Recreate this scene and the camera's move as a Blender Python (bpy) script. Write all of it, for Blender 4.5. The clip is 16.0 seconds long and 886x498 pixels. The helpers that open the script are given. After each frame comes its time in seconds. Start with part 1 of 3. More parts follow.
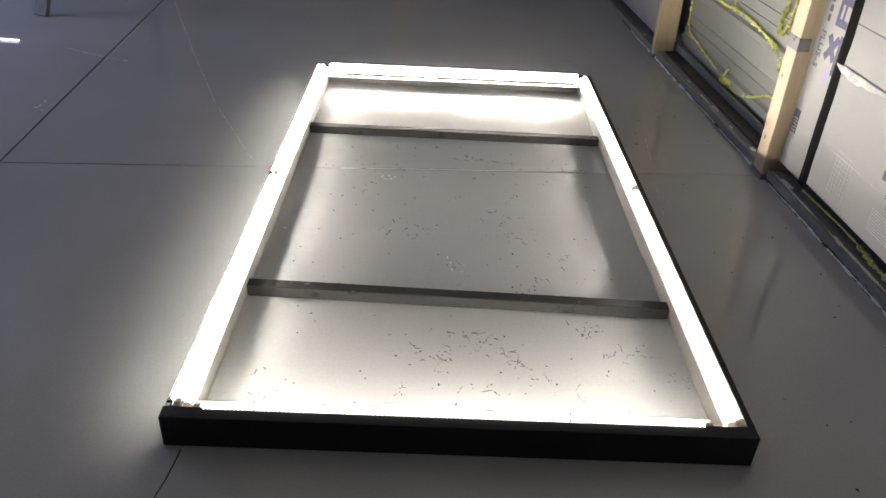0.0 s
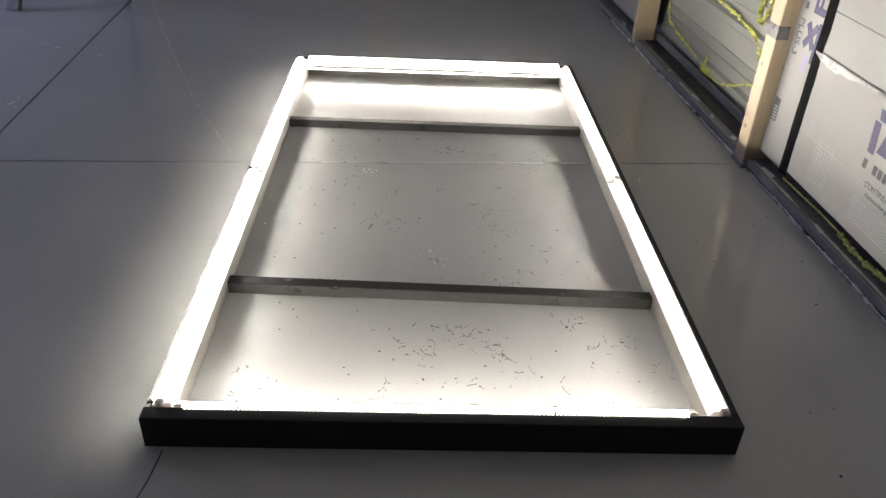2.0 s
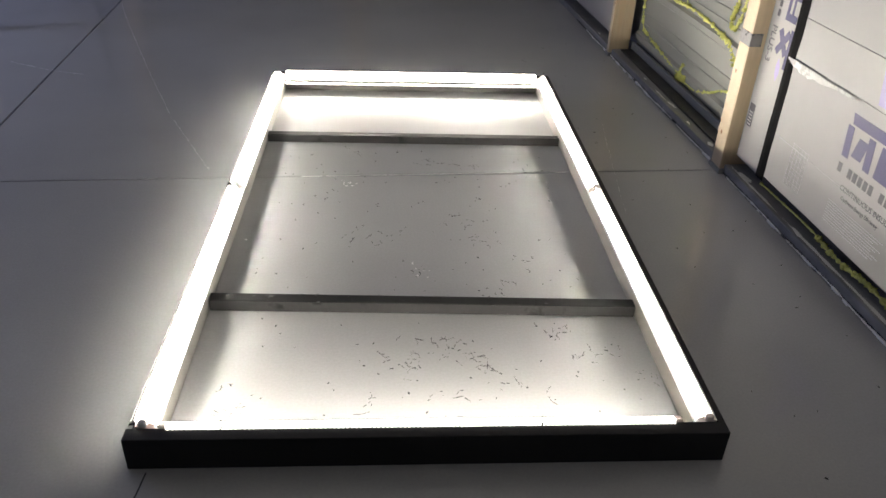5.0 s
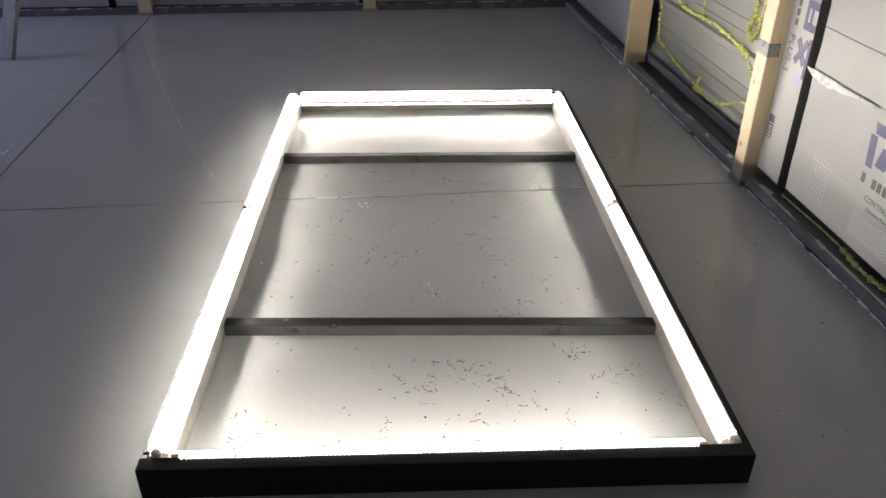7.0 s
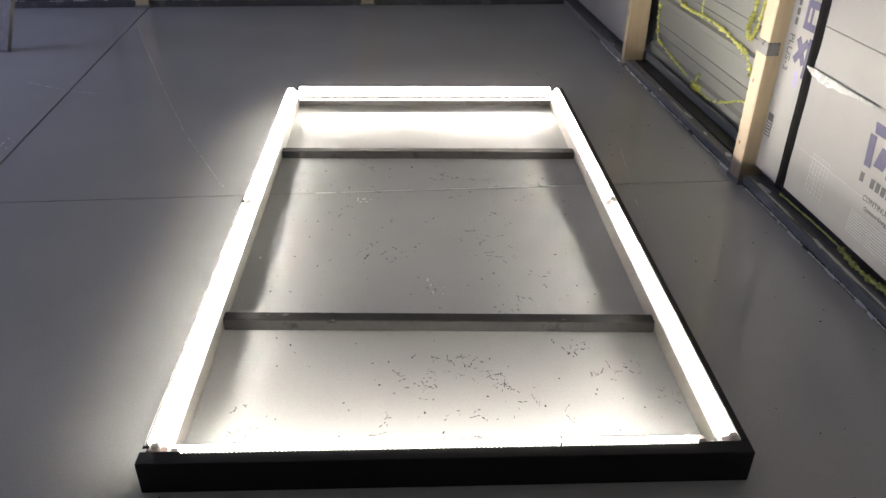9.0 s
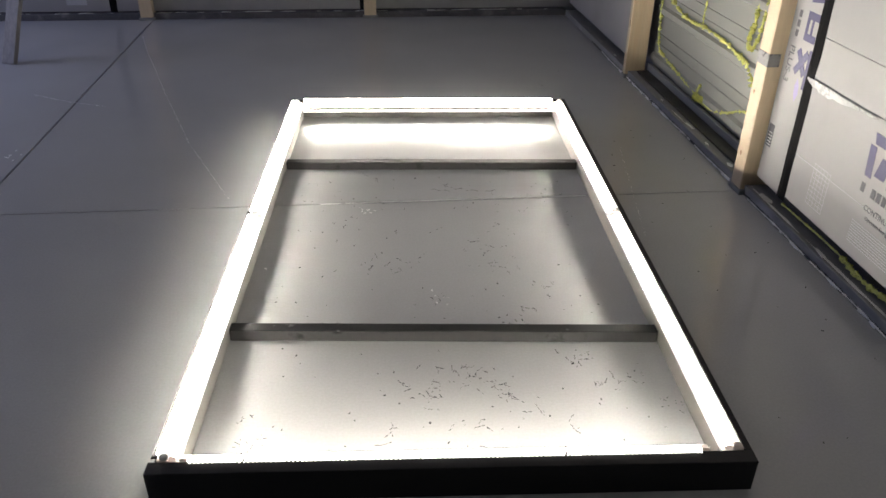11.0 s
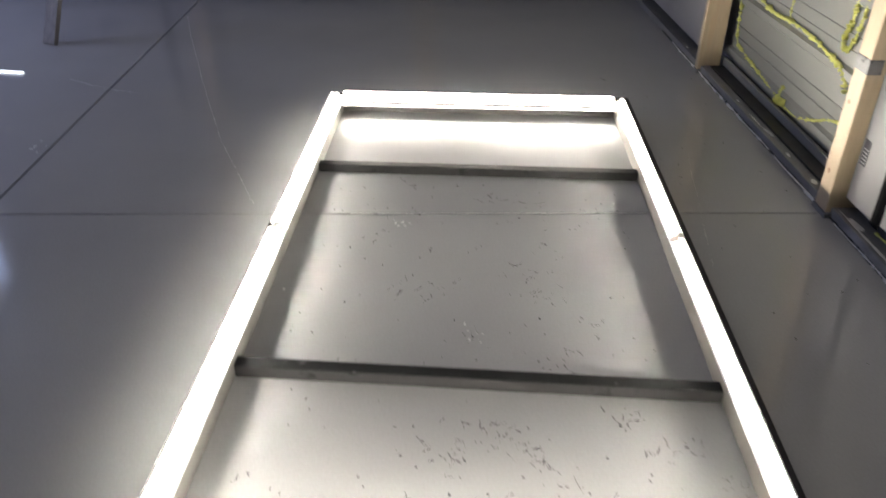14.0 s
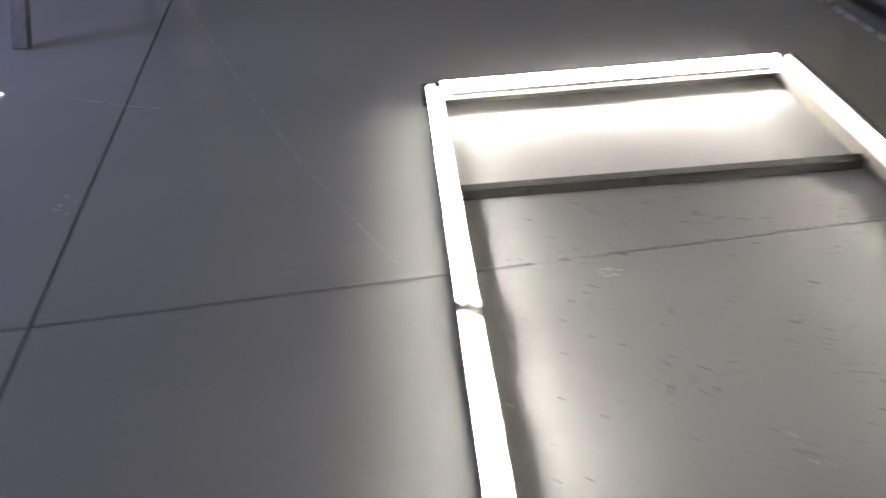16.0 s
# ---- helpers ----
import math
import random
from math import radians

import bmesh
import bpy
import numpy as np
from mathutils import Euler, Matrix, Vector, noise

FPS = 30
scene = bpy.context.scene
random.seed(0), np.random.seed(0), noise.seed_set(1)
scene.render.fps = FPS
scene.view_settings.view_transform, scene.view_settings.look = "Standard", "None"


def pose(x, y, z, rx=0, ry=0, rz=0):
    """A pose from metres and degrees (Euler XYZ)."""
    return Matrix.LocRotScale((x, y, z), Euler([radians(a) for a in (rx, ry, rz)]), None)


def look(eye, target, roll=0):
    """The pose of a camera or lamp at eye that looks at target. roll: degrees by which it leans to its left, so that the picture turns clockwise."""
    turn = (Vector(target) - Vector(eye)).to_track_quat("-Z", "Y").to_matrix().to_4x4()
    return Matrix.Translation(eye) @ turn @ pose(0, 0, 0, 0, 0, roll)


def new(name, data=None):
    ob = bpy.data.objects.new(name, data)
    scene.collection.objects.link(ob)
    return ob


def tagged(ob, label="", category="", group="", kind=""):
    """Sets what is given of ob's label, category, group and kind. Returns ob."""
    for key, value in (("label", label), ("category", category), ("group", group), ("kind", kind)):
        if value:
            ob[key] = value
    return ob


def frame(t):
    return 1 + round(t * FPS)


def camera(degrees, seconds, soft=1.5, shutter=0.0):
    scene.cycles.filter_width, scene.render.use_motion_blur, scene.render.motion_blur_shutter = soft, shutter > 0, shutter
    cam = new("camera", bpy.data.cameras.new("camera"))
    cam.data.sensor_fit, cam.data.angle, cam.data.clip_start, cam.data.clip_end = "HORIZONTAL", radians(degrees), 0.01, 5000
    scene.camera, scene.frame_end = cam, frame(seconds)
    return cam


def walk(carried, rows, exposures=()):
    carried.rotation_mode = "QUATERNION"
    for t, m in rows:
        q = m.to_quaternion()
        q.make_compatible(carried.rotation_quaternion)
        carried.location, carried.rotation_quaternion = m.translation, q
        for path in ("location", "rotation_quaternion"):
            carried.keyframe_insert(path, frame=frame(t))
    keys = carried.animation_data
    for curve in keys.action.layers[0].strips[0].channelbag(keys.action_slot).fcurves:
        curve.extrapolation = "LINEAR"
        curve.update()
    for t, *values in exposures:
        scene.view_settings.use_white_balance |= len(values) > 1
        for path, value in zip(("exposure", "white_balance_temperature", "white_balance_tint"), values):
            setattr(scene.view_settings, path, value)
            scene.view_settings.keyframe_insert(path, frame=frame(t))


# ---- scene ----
cam = camera(59.9, 16.0, soft=1.6, shutter=0.8)
PATH = [
    (0, (0.496, -1.336, 1.355), (0.631, 0.358, 0.302), 3.0),
    (0.5, (0.491, -1.337, 1.353), (0.635, 0.363, 0.309), 3.7),
    (1, (0.487, -1.328, 1.353), (0.654, 0.361, 0.294), 4.2),
    (1.5, (0.492, -1.324, 1.351), (0.669, 0.355, 0.28), 3.8),
    (2, (0.501, -1.32, 1.352), (0.678, 0.36, 0.282), 2.9),
    (2.5, (0.507, -1.315, 1.354), (0.689, 0.373, 0.296), 2.4),
    (3, (0.513, -1.311, 1.355), (0.704, 0.384, 0.31), 2.4),
    (3.5, (0.5, -1.309, 1.354), (0.705, 0.389, 0.318), 3.1),
    (4, (0.498, -1.316, 1.359), (0.707, 0.381, 0.321), 2.6),
    (4.2, (0.49, -1.316, 1.353), (0.711, 0.375, 0.309), 2.8),
    (6.3, (0.513, -1.3, 1.355), (0.718, 0.396, 0.314), 1.4),
    (6.5, (0.514, -1.296, 1.359), (0.704, 0.407, 0.328), 1.3),
    (7, (0.522, -1.289, 1.354), (0.692, 0.428, 0.343), 0.3),
    (7.5, (0.515, -1.28, 1.356), (0.693, 0.437, 0.347), 0.4),
    (8, (0.505, -1.279, 1.355), (0.689, 0.434, 0.339), 1.1),
    (10.5, (0.502, -1.302, 1.349), (0.692, 0.408, 0.329), 0.9),
    (11, (0.495, -1.3, 1.366), (0.677, 0.424, 0.367), 0.8),
    (11.5, (0.499, -1.304, 1.358), (0.681, 0.404, 0.333), -0.0),
    (12, (0.497, -1.292, 1.349), (0.683, 0.373, 0.256), -0.6),
    (12.5, (0.44, -1.219, 1.351), (0.656, 0.426, 0.234), -0.2),
    (13, (0.423, -1.192, 1.352), (0.639, 0.459, 0.244), 1.1),
    (13.5, (0.521, -1.101, 1.347), (0.568, 0.569, 0.248), 1.2),
    (14, (0.586, -0.981, 1.356), (0.616, 0.718, 0.301), 0.4),
    (14.5, (0.515, -0.847, 1.365), (0.506, 0.863, 0.328), -4.5),
    (15, (0.29, -0.687, 1.349), (0.453, 0.992, 0.276), -3.0),
    (15.5, (0.11, -0.469, 1.294), (0.312, 1.172, 0.169), -1.4),
    (16, (-0.101, -0.141, 1.287), (0.055, 1.449, 0.084), -3.7),
]
walk(cam, [(t, look(eye, target, roll)) for t, eye, target, roll in PATH])

# ---- world and light ----
world = bpy.data.worlds.new("world")
scene.world = world
world.use_nodes = True
world.node_tree.nodes["Background"].inputs[0].default_value = (0.55, 0.62, 0.8, 1)
world.node_tree.nodes["Background"].inputs[1].default_value = 0.02
scene.view_settings.exposure = 0.55

FRONT_TUBE, FAR_TUBE, SPILL, LED = 76.0, 185.0, 60.0, 290.0   # strength of the near and far tubes, the left tubes' added outer flank, and the side tubes' inner strips
CEILING_TUBE = 2.5  # strength of the added ceiling fill lamps and the glowing floor strips

WALL_X, WALL_Y = 2.05, 4.56     # faces of the insulation boards
LEFT_X, BACK_Y, TOP_Z = -4.2, -3.6, 2.75


# ---- materials ----
def mat(name, color, rough=0.5, metal=0.0, vary=0.15, scale=6.0, fine=60.0, bump=0.1, rough_vary=0.1, spec=0.5, random_amount=0.0,
        stain=None, stain_scale=3.0, stain_low=0.55, stain_high=0.7, stretch=(1, 1, 1), coat=0.0, dist=0.002):
    m = bpy.data.materials.new(name)
    m.use_nodes = True
    nt = m.node_tree
    n, l = nt.nodes, nt.links
    bsdf = n["Principled BSDF"]
    tc = n.new("ShaderNodeTexCoord")
    mp = n.new("ShaderNodeMapping")
    mp.inputs["Scale"].default_value = stretch
    l.new(tc.outputs["Object"], mp.inputs[0])
    big, small = n.new("ShaderNodeTexNoise"), n.new("ShaderNodeTexNoise")
    for node, s, d in ((big, scale, 5), (small, fine, 6)):
        node.inputs["Scale"].default_value, node.inputs["Detail"].default_value = s, d
        l.new(mp.outputs[0], node.inputs["Vector"])
    mix = n.new("ShaderNodeMath")
    mix.operation = "MULTIPLY_ADD"
    mix.inputs[1].default_value = 0.6
    l.new(big.outputs[0], mix.inputs[0])
    half = n.new("ShaderNodeMath")
    half.operation = "MULTIPLY"
    half.inputs[1].default_value = 0.4
    l.new(small.outputs[0], half.inputs[0])
    l.new(half.outputs[0], mix.inputs[2])
    ramp = n.new("ShaderNodeMapRange")
    ramp.inputs[1].default_value, ramp.inputs[2].default_value = 0.3, 0.7
    ramp.inputs[3].default_value, ramp.inputs[4].default_value = 1 - vary, 1 + vary
    l.new(mix.outputs[0], ramp.inputs[0])
    last = ramp.outputs[0]
    if random_amount:
        info = n.new("ShaderNodeObjectInfo")
        rr = n.new("ShaderNodeMapRange")
        rr.inputs[3].default_value, rr.inputs[4].default_value = 1 - random_amount, 1 + random_amount
        l.new(info.outputs["Random"], rr.inputs[0])
        mul = n.new("ShaderNodeMath")
        mul.operation = "MULTIPLY"
        l.new(last, mul.inputs[0]), l.new(rr.outputs[0], mul.inputs[1])
        last = mul.outputs[0]
    tint = n.new("ShaderNodeVectorMath")
    tint.operation = "SCALE"
    tint.inputs[0].default_value = color
    l.new(last, tint.inputs["Scale"])
    out = tint.outputs[0]
    if stain:
        sn = n.new("ShaderNodeTexNoise")
        sn.inputs["Scale"].default_value, sn.inputs["Detail"].default_value = stain_scale, 8
        l.new(mp.outputs[0], sn.inputs["Vector"])
        sr = n.new("ShaderNodeMapRange")
        sr.inputs[1].default_value, sr.inputs[2].default_value = stain_low, stain_high
        l.new(sn.outputs[0], sr.inputs[0])
        sm = n.new("ShaderNodeMix")
        sm.data_type = "RGBA"
        l.new(sr.outputs[0], sm.inputs[0]), l.new(out, sm.inputs[6])
        sm.inputs[7].default_value = (*stain, 1)
        out = sm.outputs[2]
    l.new(out, bsdf.inputs["Base Color"])
    rv = n.new("ShaderNodeMapRange")
    rv.inputs[1].default_value, rv.inputs[2].default_value = 0.3, 0.7
    rv.inputs[3].default_value, rv.inputs[4].default_value = max(0.02, rough - rough_vary), min(1, rough + rough_vary)
    l.new(mix.outputs[0], rv.inputs[0])
    l.new(rv.outputs[0], bsdf.inputs["Roughness"])
    bsdf.inputs["Metallic"].default_value = metal
    bsdf.inputs["Specular IOR Level"].default_value = spec
    bsdf.inputs["Coat Weight"].default_value = coat
    if bump:
        bp = n.new("ShaderNodeBump")
        bp.inputs["Strength"].default_value, bp.inputs["Distance"].default_value = bump, dist
        l.new(small.outputs[0], bp.inputs["Height"])
        l.new(bp.outputs[0], bsdf.inputs["Normal"])
    return m


def glow(name, color, strength):
    m = bpy.data.materials.new(name)
    m.use_nodes = True
    bsdf = m.node_tree.nodes["Principled BSDF"]
    bsdf.inputs["Base Color"].default_value = (0.85, 0.85, 0.85, 1)
    bsdf.inputs["Roughness"].default_value = 0.4
    bsdf.inputs["Emission Color"].default_value = (*color, 1)
    bsdf.inputs["Emission Strength"].default_value = strength
    return m


M_FLOOR = mat("floor_epoxy", (0.36, 0.361, 0.364), 0.12, vary=0.1, scale=1.2, fine=140, bump=0.2, rough_vary=0.07, spec=0.5, dist=0.0006)
M_JOINT = mat("joint_dirt", (0.03, 0.03, 0.032), 0.8, bump=0.2)
M_BLACK = mat("black_paint", (0.018, 0.017, 0.017), 0.6, vary=0.25, scale=9, fine=80, bump=0.25, spec=0.25)
M_LEDGE = mat("pale_strip", (0.12, 0.116, 0.105), 0.6, vary=0.15, scale=8, fine=60, bump=0.15)
M_BAR = mat("worn_black_paint", (0.012, 0.012, 0.0125), 0.6, vary=0.3, scale=12, fine=120, bump=0.3, stain=(0.08, 0.08, 0.083), stain_scale=26, stain_low=0.64, stain_high=0.76, spec=0.12)
# bar front with chips; the near tube's light on it is put into the grey
M_BAR_FRONT = mat("black_paint_lit_front", (0.024, 0.0235, 0.024), 0.6, vary=0.25, scale=14, fine=90, bump=0.3, stain=(0.007, 0.007, 0.007), stain_scale=14, stain_low=0.6, stain_high=0.68, spec=0.2)
M_HOUSING = mat("white_aluminium", (0.75, 0.75, 0.74), 0.35, vary=0.03, bump=0.02)
M_TUBE = glow("lit_diffuser", (1.0, 0.92, 0.81), FRONT_TUBE)
M_FAR_TUBE = glow("lit_far_diffuser", (1.0, 0.92, 0.81), FAR_TUBE)
M_SPILL = glow("added_spill_glow", (1.0, 0.92, 0.81), SPILL)
M_DIM_TUBE = glow("lit_rimmed_diffuser", (1.0, 0.92, 0.81), 14.0)
M_INNER_FILL = glow("added_inner_fill", (1.0, 0.92, 0.82), 2 * LED)
M_LED = glow("lit_inner_strip", (1.0, 0.93, 0.83), LED)
M_CAP = mat("pinkish_plastic", (0.82, 0.7, 0.66), 0.4, vary=0.05, bump=0.03)
# clear plastic, no lamp: the tube's light in it is put in as emission
M_RIB = glow("ribbed_plastic_glow", (1.0, 0.94, 0.84), 3.0)
M_STRIP = mat("grey_strip", (0.09, 0.085, 0.08), 0.9, vary=0.1, bump=0.05, spec=0.02)
M_WIRE = mat("dark_wire", (0.02, 0.02, 0.022), 0.5, bump=0)
M_WOOD = mat("pale_pine", (0.46, 0.37, 0.25), 0.6, vary=0.12, scale=3, fine=14, bump=0.15, stretch=(14, 14, 1.1), random_amount=0.05, stain=(0.44, 0.31, 0.19), stain_scale=1.6, stain_low=0.6, stain_high=0.85)
M_KNOT = mat("wood_knot", (0.2, 0.1, 0.045), 0.6, vary=0.3, bump=0.1)
M_GREYWOOD = mat("weathered_wood", (0.2, 0.19, 0.185), 0.7, vary=0.3, scale=3, fine=16, bump=0.3, stretch=(14, 14, 1.0))
M_FOAMBOARD = mat("white_foil_facer", (0.24, 0.237, 0.238), 0.55, spec=0.3, vary=0.05, scale=2.5, fine=45, bump=0.08, rough_vary=0.12, stain=(0.21, 0.207, 0.206), stain_scale=2.2, stain_low=0.55, stain_high=0.75)
M_FOIL = mat("torn_foil", (0.36, 0.36, 0.36), 0.3, 0.0, vary=0.12, scale=14, fine=70, bump=0.5, rough_vary=0.12, dist=0.004)
M_PURPLE = mat("purple_print", (0.02, 0.016, 0.08), 0.55, vary=0.1, bump=0.02)
M_LILAC = mat("lilac_print", (0.2, 0.17, 0.36), 0.45, vary=0.2, bump=0.02)
M_INK = mat("black_print", (0.035, 0.035, 0.045), 0.5, vary=0.1, bump=0.02)
M_GREYINK = mat("grey_print", (0.35, 0.35, 0.37), 0.5, vary=0.1, bump=0.02)
M_TAPE = mat("black_tape", (0.004, 0.004, 0.0045), 0.6, spec=0.02, vary=0.3, scale=14, fine=40, bump=0.5, rough_vary=0.12, dist=0.004)
M_SILVER = mat("grey_duct_tape", (0.16, 0.16, 0.165), 0.3, 0.2, vary=0.25, scale=20, fine=60, bump=0.5, dist=0.003)
M_METAL = mat("white_siding_back", (0.2, 0.204, 0.19), 0.45, vary=0.08, scale=2, fine=40, bump=0.05)
M_SILL = mat("dark_sill", (0.19, 0.192, 0.19), 0.5, spec=0.3, vary=0.25, scale=5, fine=50, bump=0.25, stain=(0.3, 0.3, 0.3), stain_scale=7, stain_low=0.56, stain_high=0.7, stretch=(2, 0.4, 1))
M_CHARCOAL = mat("charcoal_sill", (0.075, 0.075, 0.08), 0.6, vary=0.3, scale=5, fine=50, bump=0.3, spec=0.25, stain=(0.16, 0.16, 0.165), stain_scale=8, stain_low=0.58, stain_high=0.7)
M_RUBBER = mat("black_gasket", (0.012, 0.012, 0.012), 0.4, bump=0.2)
M_PATCH = mat("pale_caulk", (0.72, 0.72, 0.7), 0.5, vary=0.15, bump=0.2)
M_SPRAY = mat("spray_foam", (0.52, 0.53, 0.15), 0.7, vary=0.25, scale=30, fine=160, bump=0.6, dist=0.004)
M_DRYWALL = mat("plain_wall", (0.2, 0.207, 0.22), 0.7, vary=0.06, bump=0.05)
M_CEIL = mat("plain_ceiling", (0.24, 0.242, 0.244), 0.8, vary=0.06, bump=0.05)
M_FLAKE = mat("dark_scuff", (0.028, 0.028, 0.03), 0.8, vary=0.3, bump=0.1, spec=0.1)
M_CHIP = mat("pale_chip", (0.6, 0.6, 0.6), 0.5, vary=0.2, bump=0.1)
M_SCRATCH = mat("pale_scratch", (0.62, 0.62, 0.62), 0.5, vary=0.2, bump=0.1)
M_COOL = glow("cool_lamp", (0.8, 0.87, 1.0), CEILING_TUBE)


# ---- mesh helpers ----
def finish(name, bm, material, parent=None, label="", smooth=False):
    me = bpy.data.meshes.new(name)
    bmesh.ops.recalc_face_normals(bm, faces=bm.faces[:])
    bm.to_mesh(me)
    bm.free()
    me.materials.append(material)
    if smooth:
        for p in me.polygons:
            p.use_smooth = True
    ob = new(name, me)
    ob.parent = parent
    if label:
        tagged(ob, label)
    return ob


def part(name, bm, material, parent, label="", smooth=False):
    return finish(name, bm, material, parent, label, smooth)


def thing(name, m, label, category, group="", kind=""):
    e = new(name)
    e.empty_display_size = 0.1
    e.matrix_basis = m
    return tagged(e, label, category, group, kind)


def box(x0, y0, z0, x1, y1, z1, bevel=0.0, bm=None, seg=2):
    bm = bm or bmesh.new()
    made = bmesh.ops.create_cube(bm, size=1)["verts"]
    for v in made:
        v.co = Vector(((x0 + x1) / 2 + v.co.x * (x1 - x0), (y0 + y1) / 2 + v.co.y * (y1 - y0), (z0 + z1) / 2 + v.co.z * (z1 - z0)))
    if bevel:
        edges = list({e for v in made for e in v.link_edges})
        bmesh.ops.bevel(bm, geom=edges, offset=bevel, segments=seg, affect="EDGES", profile=0.5)
    return bm


def extrude_profile(profile, length, bm=None, x0=0.0):
    """A closed (y, z) outline swept along x."""
    bm = bm or bmesh.new()
    a = [bm.verts.new((x0, y, z)) for y, z in profile]
    b = [bm.verts.new((x0 + length, y, z)) for y, z in profile]
    k = len(profile)
    for i in range(k):
        bm.faces.new((a[i], a[(i + 1) % k], b[(i + 1) % k], b[i]))
    bm.faces.new(a), bm.faces.new(b)
    return bm


def bead(points, radius, seed, lumps=0.5, steps=14, sides=7, bm=None):
    """An uneven squeezed bead along a smooth line through the points."""
    rng = random.Random(seed)
    bm = bm or bmesh.new()
    pts = [Vector(p) for p in points]
    line = []
    for i in range(len(pts) - 1):
        p0, p1, p2, p3 = pts[max(i - 1, 0)], pts[i], pts[i + 1], pts[min(i + 2, len(pts) - 1)]
        for k in range(steps):
            t = k / steps
            line.append(0.5 * ((2 * p1) + (p2 - p0) * t + (2 * p0 - 5 * p1 + 4 * p2 - p3) * t * t + (3 * p1 - p0 - 3 * p2 + p3) * t ** 3))
    line.append(pts[-1])
    rings = []
    for i, c in enumerate(line):
        d = (line[min(i + 1, len(line) - 1)] - line[max(i - 1, 0)]).normalized()
        u = d.cross(Vector((1, 0.2, 0.1))).normalized()
        w = d.cross(u)
        r = radius * (0.75 + lumps * (rng.random() - 0.3)) * (0.55 if i in (0, len(line) - 1) else 1)
        ring = []
        for s in range(sides):
            ang = 2 * math.pi * s / sides
            rr = r * (1 + lumps * 0.5 * (rng.random() - 0.5))
            ring.append(bm.verts.new(c + u * math.cos(ang) * rr + w * math.sin(ang) * rr))
        rings.append(ring)
    for r0, r1 in zip(rings, rings[1:]):
        for s in range(sides):
            bm.faces.new((r0[s], r0[(s + 1) % sides], r1[(s + 1) % sides], r1[s]))
    bm.faces.new(rings[0]), bm.faces.new(rings[-1])
    return bm


def flake(bm, cx, cy, z, rng, size, long=1.0, turn=None, thick=0.0008):
    """A small ragged flat scuff."""
    k = 6
    a0 = rng.uniform(0, math.pi) if turn is None else turn
    top = []
    for i in range(k):
        a = 2 * math.pi * i / k
        r = size * rng.uniform(0.45, 1.1)
        x, y = math.cos(a) * r * long, math.sin(a) * r
        top.append(bm.verts.new((cx + x * math.cos(a0) - y * math.sin(a0), cy + x * math.sin(a0) + y * math.cos(a0), z + thick)))
    low = [bm.verts.new((v.co.x, v.co.y, z - 0.0005)) for v in top]
    bm.faces.new(top)
    for i in range(k):
        bm.faces.new((low[i], low[(i + 1) % k], top[(i + 1) % k], top[i]))


def squiggle(bm, cx, cy, z, rng, length, width):
    """A broken wandering scuff line made of short flakes."""
    a, x, y = rng.uniform(0, 2 * math.pi), cx, cy
    left = length
    while left > 0:
        s = rng.uniform(0.004, 0.012)
        if rng.random() < 0.8:
            flake(bm, x, y, z, rng, width * rng.uniform(0.6, 1.3), s / (2 * width) + 0.6, a)
        x, y, left = x + math.cos(a) * s, y + math.sin(a) * s, left - s
        a += rng.uniform(-0.6, 0.6)


def writing(text, size, m, material, parent, name="lettering"):
    cu = bpy.data.curves.new(name, "FONT")
    cu.body, cu.size, cu.extrude = text, size, 0.0004
    tmp = bpy.data.objects.new(name, cu)
    scene.collection.objects.link(tmp)
    bpy.context.view_layer.update()
    me = bpy.data.meshes.new_from_object(tmp.evaluated_get(bpy.context.evaluated_depsgraph_get()))
    bpy.data.objects.remove(tmp)
    me.materials.clear()
    me.materials.append(material)
    ob = new(name, me)
    ob.parent = parent
    ob.matrix_basis = m
    return ob


# ---- the room ----
JX, JY, GAP = -1.018, 1.446, 0.006
floor = tagged(finish("floor", box(LEFT_X - 0.2, BACK_Y - 0.2, -0.2, 2.4, 4.9, -0.012), M_JOINT), "smooth grey epoxy-coated concrete floor with saw-cut joints", "floor", kind="structure")
for x0, x1 in ((LEFT_X - 0.2, JX), (JX, 2.4)):
    for y0, y1 in ((BACK_Y - 0.2, JY), (JY, 4.9)):
        part("slab", box(x0 + (GAP * 0.75 if x0 == JX else 0), y0 + (GAP / 2 if y0 == JY else 0), -0.012,
                         x1 - (GAP * 0.75 if x1 == JX else 0), y1 - (GAP / 2 if y1 == JY else 0), 0.0, 0.0015), M_FLOOR, floor)

tagged(finish("wall_east", box(2.2, BACK_Y - 0.2, 0, 2.35, 4.9, TOP_Z), M_DRYWALL), "outer wall behind the insulation boards", "wall", kind="structure")
WX0, WX1, WZ0, WZ1 = -3.8, -3.1, 1.55, 2.45      # high window in the far wall
bm = box(LEFT_X, 4.62, 0, WX0, 4.8, TOP_Z)
box(WX1, 4.62, 0, 2.2, 4.8, TOP_Z, bm=bm)
box(WX0, 4.62, 0, WX1, 4.8, WZ0, bm=bm)
box(WX0, 4.62, WZ1, WX1, 4.8, TOP_Z, bm=bm)
tagged(finish("wall_north", bm, M_DRYWALL), "outer wall behind the insulation boards", "wall", kind="structure")
win = thing("window_1", pose(WX0, 4.66, WZ0), "small high window with bluish daylight", "window", kind="structure")
